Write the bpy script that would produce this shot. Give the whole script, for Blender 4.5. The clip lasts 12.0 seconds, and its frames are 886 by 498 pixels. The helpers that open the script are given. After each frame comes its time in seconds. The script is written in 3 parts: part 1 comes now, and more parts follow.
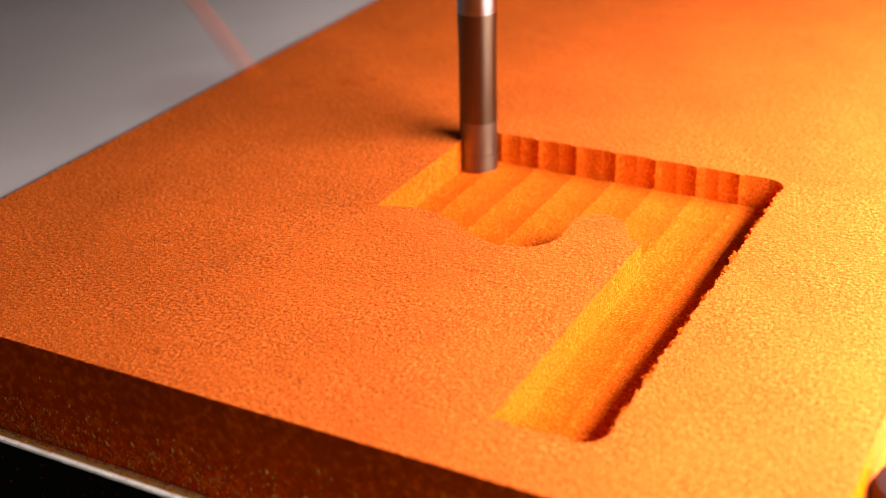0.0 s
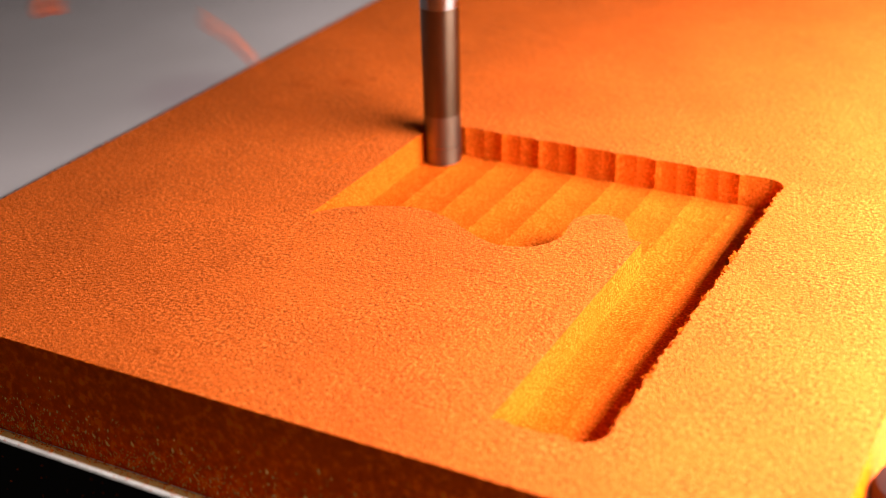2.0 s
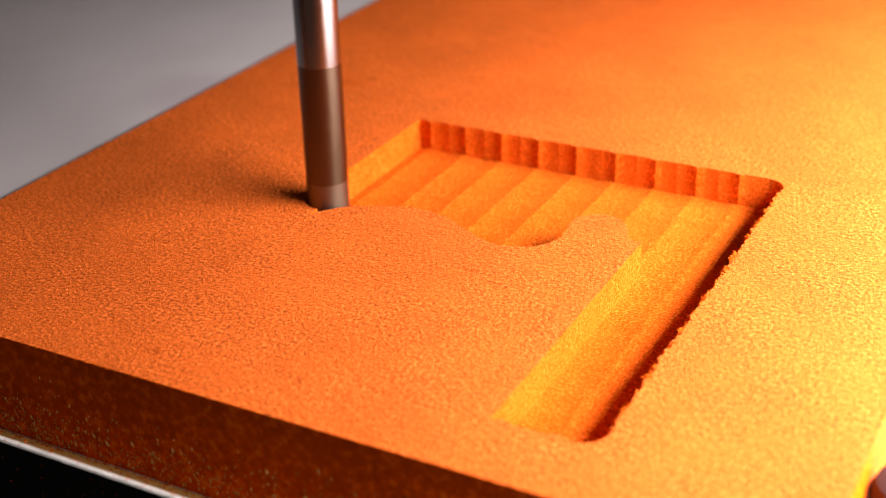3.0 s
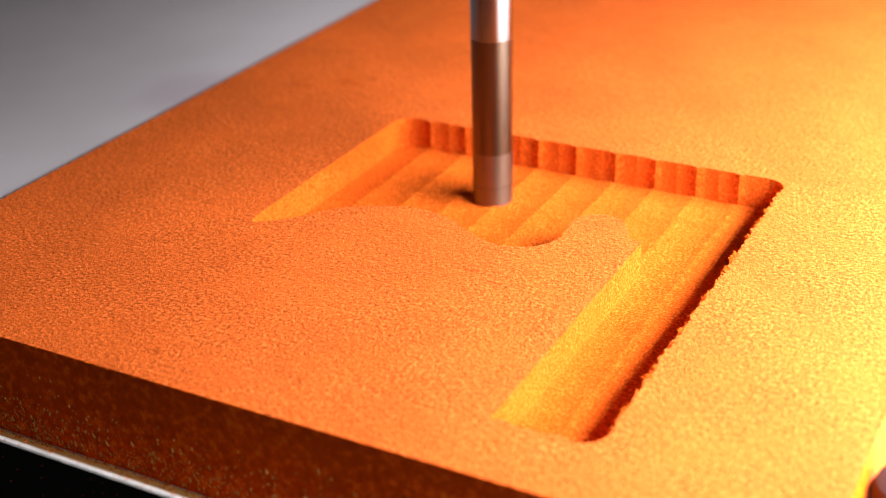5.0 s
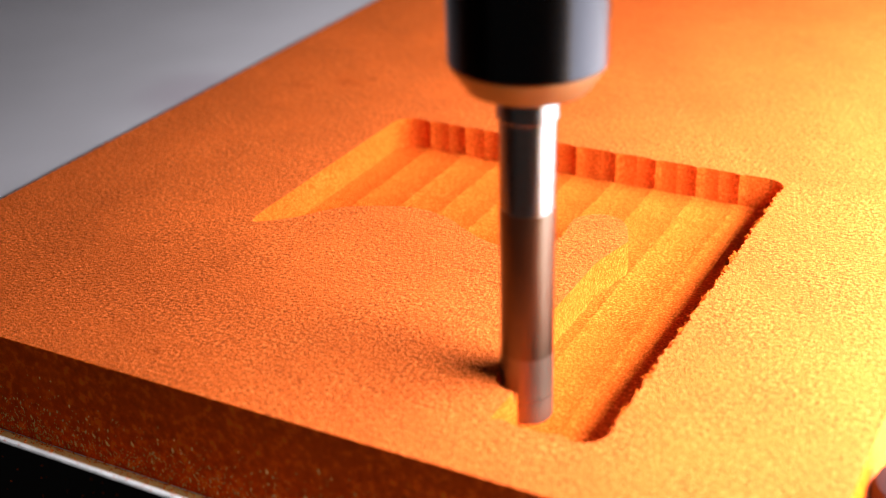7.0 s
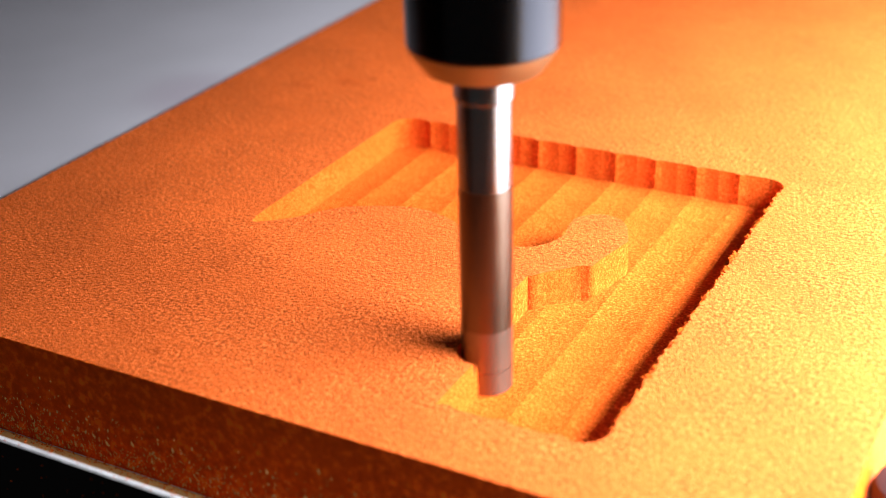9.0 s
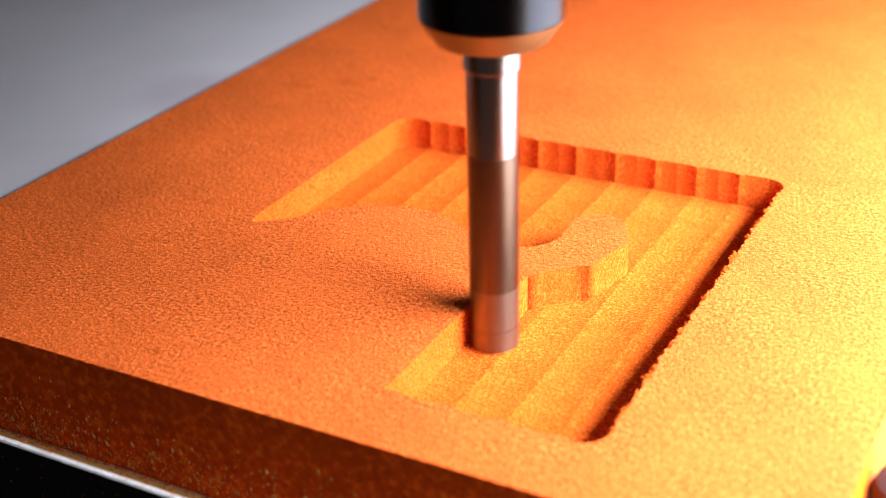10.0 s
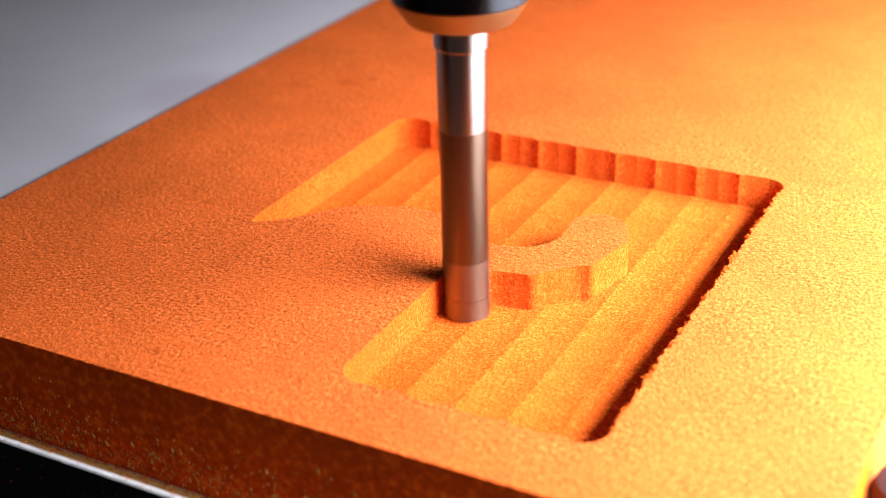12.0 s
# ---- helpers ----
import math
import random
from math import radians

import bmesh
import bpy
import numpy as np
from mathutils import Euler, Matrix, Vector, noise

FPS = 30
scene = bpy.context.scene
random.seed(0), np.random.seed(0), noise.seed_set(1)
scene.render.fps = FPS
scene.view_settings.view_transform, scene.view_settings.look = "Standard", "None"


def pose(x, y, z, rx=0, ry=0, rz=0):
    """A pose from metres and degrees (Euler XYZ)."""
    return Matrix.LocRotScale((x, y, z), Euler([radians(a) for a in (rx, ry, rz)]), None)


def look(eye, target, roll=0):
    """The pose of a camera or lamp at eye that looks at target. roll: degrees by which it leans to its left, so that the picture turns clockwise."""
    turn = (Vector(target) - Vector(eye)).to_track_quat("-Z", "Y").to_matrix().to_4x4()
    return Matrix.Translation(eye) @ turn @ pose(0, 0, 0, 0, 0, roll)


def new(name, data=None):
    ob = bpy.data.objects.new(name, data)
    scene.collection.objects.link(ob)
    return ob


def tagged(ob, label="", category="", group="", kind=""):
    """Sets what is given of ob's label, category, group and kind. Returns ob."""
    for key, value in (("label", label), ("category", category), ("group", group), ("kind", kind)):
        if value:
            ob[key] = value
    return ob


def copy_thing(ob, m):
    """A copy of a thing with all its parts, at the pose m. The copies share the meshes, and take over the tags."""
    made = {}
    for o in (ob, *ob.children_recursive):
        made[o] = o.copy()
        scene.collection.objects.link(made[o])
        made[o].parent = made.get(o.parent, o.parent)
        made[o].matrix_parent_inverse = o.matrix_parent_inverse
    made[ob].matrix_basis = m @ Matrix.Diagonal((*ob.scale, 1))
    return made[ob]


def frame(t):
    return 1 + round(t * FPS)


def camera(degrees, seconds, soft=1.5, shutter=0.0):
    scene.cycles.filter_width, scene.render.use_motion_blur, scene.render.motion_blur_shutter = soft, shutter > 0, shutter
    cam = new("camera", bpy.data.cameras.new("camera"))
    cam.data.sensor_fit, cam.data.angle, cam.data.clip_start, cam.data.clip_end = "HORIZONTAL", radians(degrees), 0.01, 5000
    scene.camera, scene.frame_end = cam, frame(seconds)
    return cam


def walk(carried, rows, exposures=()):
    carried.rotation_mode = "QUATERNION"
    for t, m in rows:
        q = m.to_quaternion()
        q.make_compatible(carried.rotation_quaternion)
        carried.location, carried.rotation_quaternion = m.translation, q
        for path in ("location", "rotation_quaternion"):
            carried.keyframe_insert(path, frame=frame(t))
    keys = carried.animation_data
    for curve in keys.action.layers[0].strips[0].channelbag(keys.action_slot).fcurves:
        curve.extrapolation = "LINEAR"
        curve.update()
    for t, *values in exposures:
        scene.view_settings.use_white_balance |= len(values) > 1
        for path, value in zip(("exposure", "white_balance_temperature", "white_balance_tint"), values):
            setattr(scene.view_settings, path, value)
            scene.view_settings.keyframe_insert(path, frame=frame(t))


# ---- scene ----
MM = 0.001

# ---- camera: stands still on the near side of the board, looking down across it ----
cam = camera(36.41, 12.0, soft=0.85, shutter=0.6)
EYE = (0.04038, -0.17918, 0.08051)
AIM = (-0.03126, -0.04733, 0.00430)
STILL = look(EYE, AIM, -1.61)
EXPOSURES = [(0.0, -0.42, 7650, 18), (1.0, -0.35, 7500, 17), (3.2, -0.23, 7100, 15), (4.8, -0.09, 6550, 12), (5.5, -0.04, 6400, 11), (7.0, -0.02, 6150, 10), (9.0, 0.05, 5850, 8), (12.0, 0.06, 5850, 9)]
walk(cam, [(0.0, STILL), (12.0, STILL)], EXPOSURES)
cam.data.dof.use_dof = True
cam.data.dof.focus_distance = 0.173
cam.data.dof.aperture_fstop = 21.0

# ---- light: one soft work lamp beside the machine, dim room light ----
world = bpy.data.worlds.new("room_light")
scene.world = world
world.use_nodes = True
world.node_tree.nodes["Background"].inputs["Color"].default_value = (1.0, 0.88, 0.76, 1)
world.node_tree.nodes["Background"].inputs["Strength"].default_value = 0.072

lamp_data = bpy.data.lights.new("work_lamp", "AREA")
lamp_data.shape, lamp_data.size, lamp_data.size_y = "RECTANGLE", 0.18, 0.16
lamp_data.energy = 4.75
lamp_data.spread = 2.65
lamp_data.color = (1.0, 0.94, 0.86)
lamp = new("work_lamp", lamp_data)
lamp.matrix_world = look((0.151, 0.000, 0.083), (0.144, 0.000, 0.0))


# ---- materials ----
def nodes_of(name):
    m = bpy.data.materials.new(name)
    m.use_nodes = True
    nt = m.node_tree
    return m, nt, nt.nodes["Principled BSDF"]


def noise_node(nt, scale, detail=4.0, rough=0.6, stretch=None):
    mp = nt.nodes.new("ShaderNodeMapping")
    if stretch:
        mp.inputs["Scale"].default_value = stretch
    n = nt.nodes.new("ShaderNodeTexNoise")
    n.inputs["Scale"].default_value = scale
    n.inputs["Detail"].default_value = detail
    n.inputs["Roughness"].default_value = rough
    geo = nt.nodes.new("ShaderNodeNewGeometry")
    nt.links.new(geo.outputs["Position"], mp.inputs["Vector"])
    nt.links.new(mp.outputs["Vector"], n.inputs["Vector"])
    return n


def ramp(nt, src, stops):
    r = nt.nodes.new("ShaderNodeValToRGB")
    while len(r.color_ramp.elements) < len(stops):
        r.color_ramp.elements.new(0.5)
    for e, (p, c) in zip(r.color_ramp.elements, stops):
        e.position, e.color = p, (*c, 1)
    nt.links.new(src, r.inputs["Fac"])
    return r


def mix(nt, kind, fac, a, b):
    m = nt.nodes.new("ShaderNodeMix")
    m.data_type, m.blend_type = "RGBA", kind
    m.inputs["Factor"].default_value = fac
    nt.links.new(a, m.inputs["A"])
    nt.links.new(b, m.inputs["B"])
    return m.outputs["Result"]


def bump(nt, src, strength, dist, before=None):
    b = nt.nodes.new("ShaderNodeBump")
    b.inputs["Strength"].default_value = strength
    b.inputs["Distance"].default_value = dist
    nt.links.new(src, b.inputs["Height"])
    if before:
        nt.links.new(before.outputs["Normal"], b.inputs["Normal"])
    return b


def fibreboard(name, tone, grain, depth, speck, gloss):
    """Pressed wood fibre: cloudy tone, fine fibres, small dark and pale specks."""
    m, nt, bs = nodes_of(name)
    lo, hi = [tuple(c * k for c in tone) for k in (0.88, 1.10)]
    cloud = ramp(nt, noise_node(nt, 55, 3).outputs["Fac"], [(0.3, lo), (0.7, hi)])
    fine_src = noise_node(nt, grain, 3, 0.72)
    a = 1.0 - speck
    fine = ramp(nt, fine_src.outputs["Fac"], [(0.36, (a, a * 0.9, a * 0.8)), (0.47, (0.97, 0.96, 0.94)), (0.53, (1.02, 1.03, 1.05)), (0.64, (1.45, 1.95, 2.9))])
    spots = ramp(nt, noise_node(nt, 420, 2, 0.5).outputs["Fac"], [(0.24, (0.72, 0.66, 0.55)), (0.33, (1, 1, 1))])
    col = mix(nt, "MULTIPLY", 1.0, cloud.outputs["Color"], fine.outputs["Color"])
    # the fibres show more in some patches than in others
    patch = ramp(nt, noise_node(nt, 95, 3, 0.6).outputs["Fac"], [(0.38, (0.6, 0.6, 0.6)), (0.60, (1, 1, 1))])
    nt.links.new(patch.outputs["Color"], col.node.inputs["Factor"])
    col = mix(nt, "MULTIPLY", 0.8, col, spots.outputs["Color"])
    dashes = ramp(nt, noise_node(nt, 480, 4, 0.65, (0.5, 1.3, 1)).outputs["Fac"], [(0.3, (0.93, 0.90, 0.86)), (0.5, (1, 1, 1)), (0.7, (1.03, 1.05, 1.08))])
    col = mix(nt, "MULTIPLY", 1.0, col, dashes.outputs["Color"])
    nt.links.new(col, bs.inputs["Base Color"])
    bs.inputs["Roughness"].default_value = 0.72
    bs.inputs["Diffuse Roughness"].default_value = 0.25
    bs.inputs["Specular IOR Level"].default_value = gloss
    b1 = bump(nt, noise_node(nt, grain * 1.25, 3, 0.72).outputs["Fac"], 1.0, depth)
    b2 = bump(nt, noise_node(nt, 260, 3).outputs["Fac"], 0.35, depth * 0.8, b1)
    nt.links.new(b2.outputs["Normal"], bs.inputs["Normal"])
    return m


def flecks(m):
    """Pale shavings caught in a sawn edge."""
    nt = m.node_tree
    bs = nt.nodes["Principled BSDF"]
    bs.inputs["Specular IOR Level"].default_value = 0.05
    f = ramp(nt, noise_node(nt, 1300, 2, 0.5, (0.7, 1, 0.5)).outputs["Fac"], [(0.66, (1, 1, 1)), (0.76, (1.3, 1.7, 2.2))])
    old = bs.inputs["Base Color"].links[0].from_socket
    nt.links.new(mix(nt, "MULTIPLY", 1.0, old, f.outputs["Color"]), bs.inputs["Base Color"])


MDF_TONE = (0.76, 0.141, 0.022)
mdf_top = fibreboard("mdf_face", MDF_TONE, 1950, 0.00042, 0.58, 0.08)


def dark_mark(m, place, reach, tone):
    """A darker mark of its own shape on the board's face."""
    nt = m.node_tree
    bs = nt.nodes["Principled BSDF"]
    geo = nt.nodes.new("ShaderNodeNewGeometry")
    mp = nt.nodes.new("ShaderNodeMapping")
    mp.vector_type = "TEXTURE"
    mp.inputs["Location"].default_value = place
    mp.inputs["Scale"].default_value = reach
    nt.links.new(geo.outputs["Position"], mp.inputs["Vector"])
    ln = nt.nodes.new("ShaderNodeVectorMath")
    ln.operation = "LENGTH"
    nt.links.new(mp.outputs["Vector"], ln.inputs[0])
    add = nt.nodes.new("ShaderNodeMath")
    add.operation = "ADD"
    nt.links.new(ln.outputs["Value"], add.inputs[0])
    nt.links.new(noise_node(nt, 300, 3).outputs["Fac"], add.inputs[1])
    f = ramp(nt, add.outputs["Value"], [(0.7, tone), (1.0, (1, 1, 1))])
    old = bs.inputs["Base Color"].links[0].from_socket
    nt.links.new(mix(nt, "MULTIPLY", 1.0, old, f.outputs["Color"]), bs.inputs["Base Color"])


for place, reach in (((-0.0805, 0.0105, 0), (0.007, 0.0045, 1)), ((-0.0865, 0.0055, 0), (0.006, 0.003, 1)), ((-0.0300, 0.0480, 0), (0.0012, 0.0012, 1)), ((-0.0450, 0.0860, 0), (0.0012, 0.0016, 1))):
    dark_mark(mdf_top, place, reach, (0.86, 0.78, 0.68))
mdf_cut = fibreboard("mdf_cut", (0.76, 0.132, 0.013), 2600, 0.00030, 0.36, 0.0)
mdf_side = fibreboard("mdf_sawn_edge", (0.85, 0.105, 0.003), 900, 0.00004, 0.2, 0.0)
flecks(mdf_side)


def metal(name, colour, rough, streak=0.0, scale=(1, 1, 1), turned=0.0):
    m, nt, bs = nodes_of(name)
    n = noise_node(nt, 900, 3, 0.6, scale)
    lo, hi = tuple(c * 0.94 for c in colour), colour
    nt.links.new(ramp(nt, n.outputs["Fac"], [(0.3, lo), (0.7, hi)]).outputs["Color"], bs.inputs["Base Color"])
    bs.inputs["Metallic"].default_value = 1.0
    rr = ramp(nt, n.outputs["Fac"], [(0.3, (rough * 0.96,) * 3), (0.7, (rough * 1.05,) * 3)])
    nt.links.new(rr.outputs["Color"], bs.inputs["Roughness"])
    if turned:
        tan = nt.nodes.new("ShaderNodeTangent")
        tan.direction_type, tan.axis = "RADIAL", "Z"
        nt.links.new(tan.outputs["Tangent"], bs.inputs["Tangent"])
        bs.inputs["Anisotropic"].default_value = turned
        bs.inputs["Anisotropic Rotation"].default_value = 0.25
    if streak:
        nt.links.new(bump(nt, n.outputs["Fac"], streak, 0.00002).outputs["Normal"], bs.inputs["Normal"])
    return m


steel = metal("polished_steel", (0.25, 0.246, 0.25), 0.25, 0.0, (1, 1, 0.03), turned=0.6)
carbide = metal("ground_carbide", (0.14, 0.108, 0.078), 0.36, 0.0, (1, 1, 0.2), turned=0.7)
black_steel = metal("blackened_steel", (0.024, 0.025, 0.028), 0.26, 0.0, (1, 1, 0.03), turned=0.7)
# paler than the carbide: the lit board's reflection put into the metal's colour
reflect_tip_steel = metal("reflect_tip_steel", (0.22, 0.175, 0.14), 0.45, 0.0, (1, 1, 0.2), turned=0.5)
# lighter and yellower than the nut: tint strengthens the board's orange reflection
reflect_lip_steel = metal("reflect_lip_steel", (0.27, 0.22, 0.10), 0.42)


SPINDLE_SHADE = (-0.1035, -0.0035, -0.0007)      # the spindle's soft shadow, painted into the bed's colour


def bed_material():
    m, nt, bs = nodes_of("bed_aluminium")
    n = noise_node(nt, 14, 3)
    nt.links.new(ramp(nt, n.outputs["Fac"], [(0.3, (0.57, 0.56, 0.64)), (0.7, (0.70, 0.69, 0.79))]).outputs["Color"], bs.inputs["Base Color"])
    shade_dist = nt.nodes.new("ShaderNodeVectorMath")
    shade_dist.operation = "DISTANCE"
    geo = nt.nodes.new("ShaderNodeNewGeometry")
    nt.links.new(geo.outputs["Position"], shade_dist.inputs[0])
    shade_dist.inputs[1].default_value = SPINDLE_SHADE
    bs.inputs["Roughness"].default_value = 0.55
    dark = ramp(nt, shade_dist.outputs["Value"], [(0.005, (0.86, 0.81, 0.84)), (0.013, (1, 1, 1))])
    old = bs.inputs["Base Color"].links[0].from_socket
    nt.links.new(mix(nt, "MULTIPLY", 1.0, old, dark.outputs["Color"]), bs.inputs["Base Color"])
    bs.inputs["Metallic"].default_value = 0.0
    nt.links.new(bump(nt, noise_node(nt, 500, 3).outputs["Fac"], 0.3, 0.0001).outputs["Normal"], bs.inputs["Normal"])
    return m


bed_mat = bed_material()


def plain(name, colour, rough):
    m, nt, bs = nodes_of(name)
    n = noise_node(nt, 300, 3)
    nt.links.new(ramp(nt, n.outputs["Fac"], [(0.3, tuple(c * 0.8 for c in colour)), (0.7, colour)]).outputs["Color"], bs.inputs["Base Color"])
    bs.inputs["Roughness"].default_value = rough
    return m


black_paint = plain("black_paint", (0.006, 0.005, 0.006), 0.7)
knob_plastic = plain("dark_plastic", (0.010, 0.004, 0.008), 0.75)
wall_paint = plain("wall_paint", (0.10, 0.10, 0.11), 0.8)
dust_tone = plain("settled_dust", (0.80, 0.46, 0.14), 0.9)
bright_edge = plain("bright_edge", (0.86, 0.86, 0.92), 0.3)


# ---- building helpers ----
def mesh_of(name, bm, mats, smooth=False):
    me = bpy.data.meshes.new(name)
    bmesh.ops.recalc_face_normals(bm, faces=bm.faces)
    if smooth:
        for f in bm.faces:
            f.smooth = True
        for e in bm.edges:
            if len(e.link_faces) == 2 and e.calc_face_angle(0.0) > 0.5:
                e.smooth = False
    bm.to_mesh(me)
    bm.free()
    for m in (mats if isinstance(mats, (list, tuple)) else [mats]):
        me.materials.append(m)
    return me


def part(name, bm, material, parent, label="", smooth=False):
    ob = new(name, mesh_of(name, bm, material, smooth))
    ob.parent = parent
    return tagged(ob, label=label)


def box(x0, x1, y0, y1, z0, z1, bevel=0.0):
    bm = bmesh.new()
    bmesh.ops.create_cube(bm, size=1)
    for v in bm.verts:
        v.co = Vector(((x0, x1)[v.co.x > 0], (y0, y1)[v.co.y > 0], (z0, z1)[v.co.z > 0]))
    if bevel:
        bmesh.ops.bevel(bm, geom=bm.edges[:], offset=bevel, segments=2, affect="EDGES")
    return bm


def lathe(profile, n=64):
    """A body of revolution round z from (radius, height) pairs."""
    bm = bmesh.new()
    rings = []
    for r, z in profile:
        if r < 1e-9:
            rings.append([bm.verts.new((0, 0, z))])
        else:
            rings.append([bm.verts.new((r * math.cos(2 * math.pi * i / n), r * math.sin(2 * math.pi * i / n), z)) for i in range(n)])
    for a, b in zip(rings, rings[1:]):
        for i in range(n):
            j = (i + 1) % n
            if len(a) == 1 and len(b) > 1:
                bm.faces.new((a[0], b[i], b[j]))
            elif len(b) == 1 and len(a) > 1:
                bm.faces.new((a[i], a[j], b[0]))
            elif len(a) > 1:
                bm.faces.new((a[i], a[j], b[j], b[i]))
    return bm


# ---- the plan of the board, in millimetres ----
R = 3.0                      # cutter radius
DEPTH = 5.1                  # pocket depth
THICK = 14.0
LEFT, RIGHT, NEAR, FAR = -101.0, 24.6, -82.5, 167.0
STEP = 3.25
UPPER = [-51.1, -54.3, -57.55, -60.85]      # centre lines still to be cut beyond the tongue
LOWER = [-12.65, -15.9, -19.15, -22.4, -25.65, -28.9]
POCKET_LEFT, POCKET_NEAR = -63.9, -72.8

# ridge of uncut board that reaches into the pocket: its far and its near edge
TONGUE_FAR = [(-62.9, -43.6), (-58.7, -40.1), (-54.8, -34.8), (-49.2, -31.5), (-44.4, -30.2), (-39.4, -31.1), (-35.6, -33.2),
              (-32.2, -35.0), (-29.4, -35.7), (-25.7, -34.7), (-23.5, -32.4), (-22.6, -29.3), (-23.1, -26.4),
              (-22.9, -23.4), (-20.8, -21.4), (-18.3, -21.3), (-16.4, -22.6), (-15.2, -24.6)]
TONGUE_NEAR = [(-14.1, -27.5), (-14.5, -30.0), (-15.3, -33.0), (-15.75, -36.1), (-16.9, -36.5), (-17.4, -36.9), (-19.4, -39.1),
               (-21.7, -41.7), (-23.0, -41.9), (-26.6, -42.5), (-27.4, -43.5), (-29.0, -43.7), (-31.2, -43.9)]


def smooth_line(pts, n):
    """A Catmull-Rom line through pts."""
    out = []
    q = [pts[0]] + list(pts) + [pts[-1]]
    for a, b, c, d in zip(q, q[1:], q[2:], q[3:]):
        for i in range(n):
            t = i / n
            out.append(tuple(0.5 * (2 * b[k] + (c[k] - a[k]) * t + (2 * a[k] - 5 * b[k] + 4 * c[k] - d[k]) * t * t
                                    + (3 * b[k] - a[k] - 3 * c[k] + d[k]) * t ** 3) for k in (0, 1)))
    return out + [pts[-1]]


def dense_line(pts, n):
    return [tuple(a[k] + (b[k] - a[k]) * i / n for k in (0, 1)) for a, b in zip(pts, pts[1:]) for i in range(n)] + [pts[-1]]


def arc(cx, cy, r, a0, a1, n=8):
    return [(cx + r * math.cos(radians(a0 + (a1 - a0) * i / n)), cy + r * math.sin(radians(a0 + (a1 - a0) * i / n))) for i in range(n + 1)]


def pocket_outline():
    """Counter-clockwise from the far end of the right wall."""
    rng = random.Random(4)
    pts = []
    # far wall, with a cusp left between each pair of passes
    pts += arc(-R, -R, R, 0, 90, 6)
    cusps = [-0.7 - 6.42 * k for k in range(1, 10)]
    for c in cusps:
        deep = rng.uniform(0.40, 0.52)
        # the round ends of two passes meet in a sharp cusp; between them the cutter went straight along the wall
        for u in (1.6, 1.25, 0.9, 0.6, 0.35, 0.15, 0.0, -0.15, -0.35, -0.6, -0.9, -1.25, -1.6):
            pts.append((c + u + rng.uniform(-0.02, 0.02), -deep * (1 - abs(u) / 1.6) ** 1.7 + rng.uniform(-0.02, 0.02)))
        dent = rng.uniform(0.05, 0.17)
        for u, k in ((-2.1, 0.0), (-2.6, 0.25), (-2.95, 0.6), (-3.2, 1.0), (-3.45, 0.5), (-3.8, 0.2), (-4.3, 0.0)):
            pts.append((c + u, -dent * k + rng.uniform(-0.02, 0.02)))
    pts = [p for p in pts if p[0] > POCKET_LEFT + R + 0.3]
    pts += arc(POCKET_LEFT + R, -R, R, 90, 180, 6)
    for i in range(1, 13):
        pts.append((POCKET_LEFT + rng.uniform(-0.06, 0.06), -R - 38.0 * i / 13))
    pts += [(POCKET_LEFT + 0.1, -42.0), (POCKET_LEFT + 0.5, -43.4)]
    for x, y in smooth_line(TONGUE_FAR, 5):
        pts.append((x + rng.uniform(-0.06, 0.06), y + rng.uniform(-0.06, 0.06)))
    for x, y in dense_line(TONGUE_NEAR, 3):
        pts.append((x + rng.uniform(-0.07, 0.07), y + rng.uniform(-0.07, 0.07)))
    end = LOWER[-1] - R
    pts += [(end + 0.02, -44.5)]
    for i in range(1, 10):
        pts.append((end + rng.uniform(-0.05, 0.05), -44.5 - 25.3 * i / 10))
    pts += arc(end + R, POCKET_NEAR + R, R, 180, 270, 8)
    cusps = [LOWER[4] + 1.6 + 6.5 * k for k in range(0, 4)]
    for c in cusps:
        pts += [(c - 1.3, POCKET_NEAR), (c, POCKET_NEAR + 0.5), (c + 1.3, POCKET_NEAR)]
    pts += arc(-R, POCKET_NEAR + R, R, 270, 360, 8)
    n = 260
    y0, y1 = POCKET_NEAR + R, -R
    for i in range(1, n):
        y = y0 + (y1 - y0) * i / n
        j = abs(noise.noise(Vector((y * 0.55, 3.1, 0)))) * 0.9 + rng.uniform(0, 0.32)
        pts.append((-j + 0.15, y))
    return pts


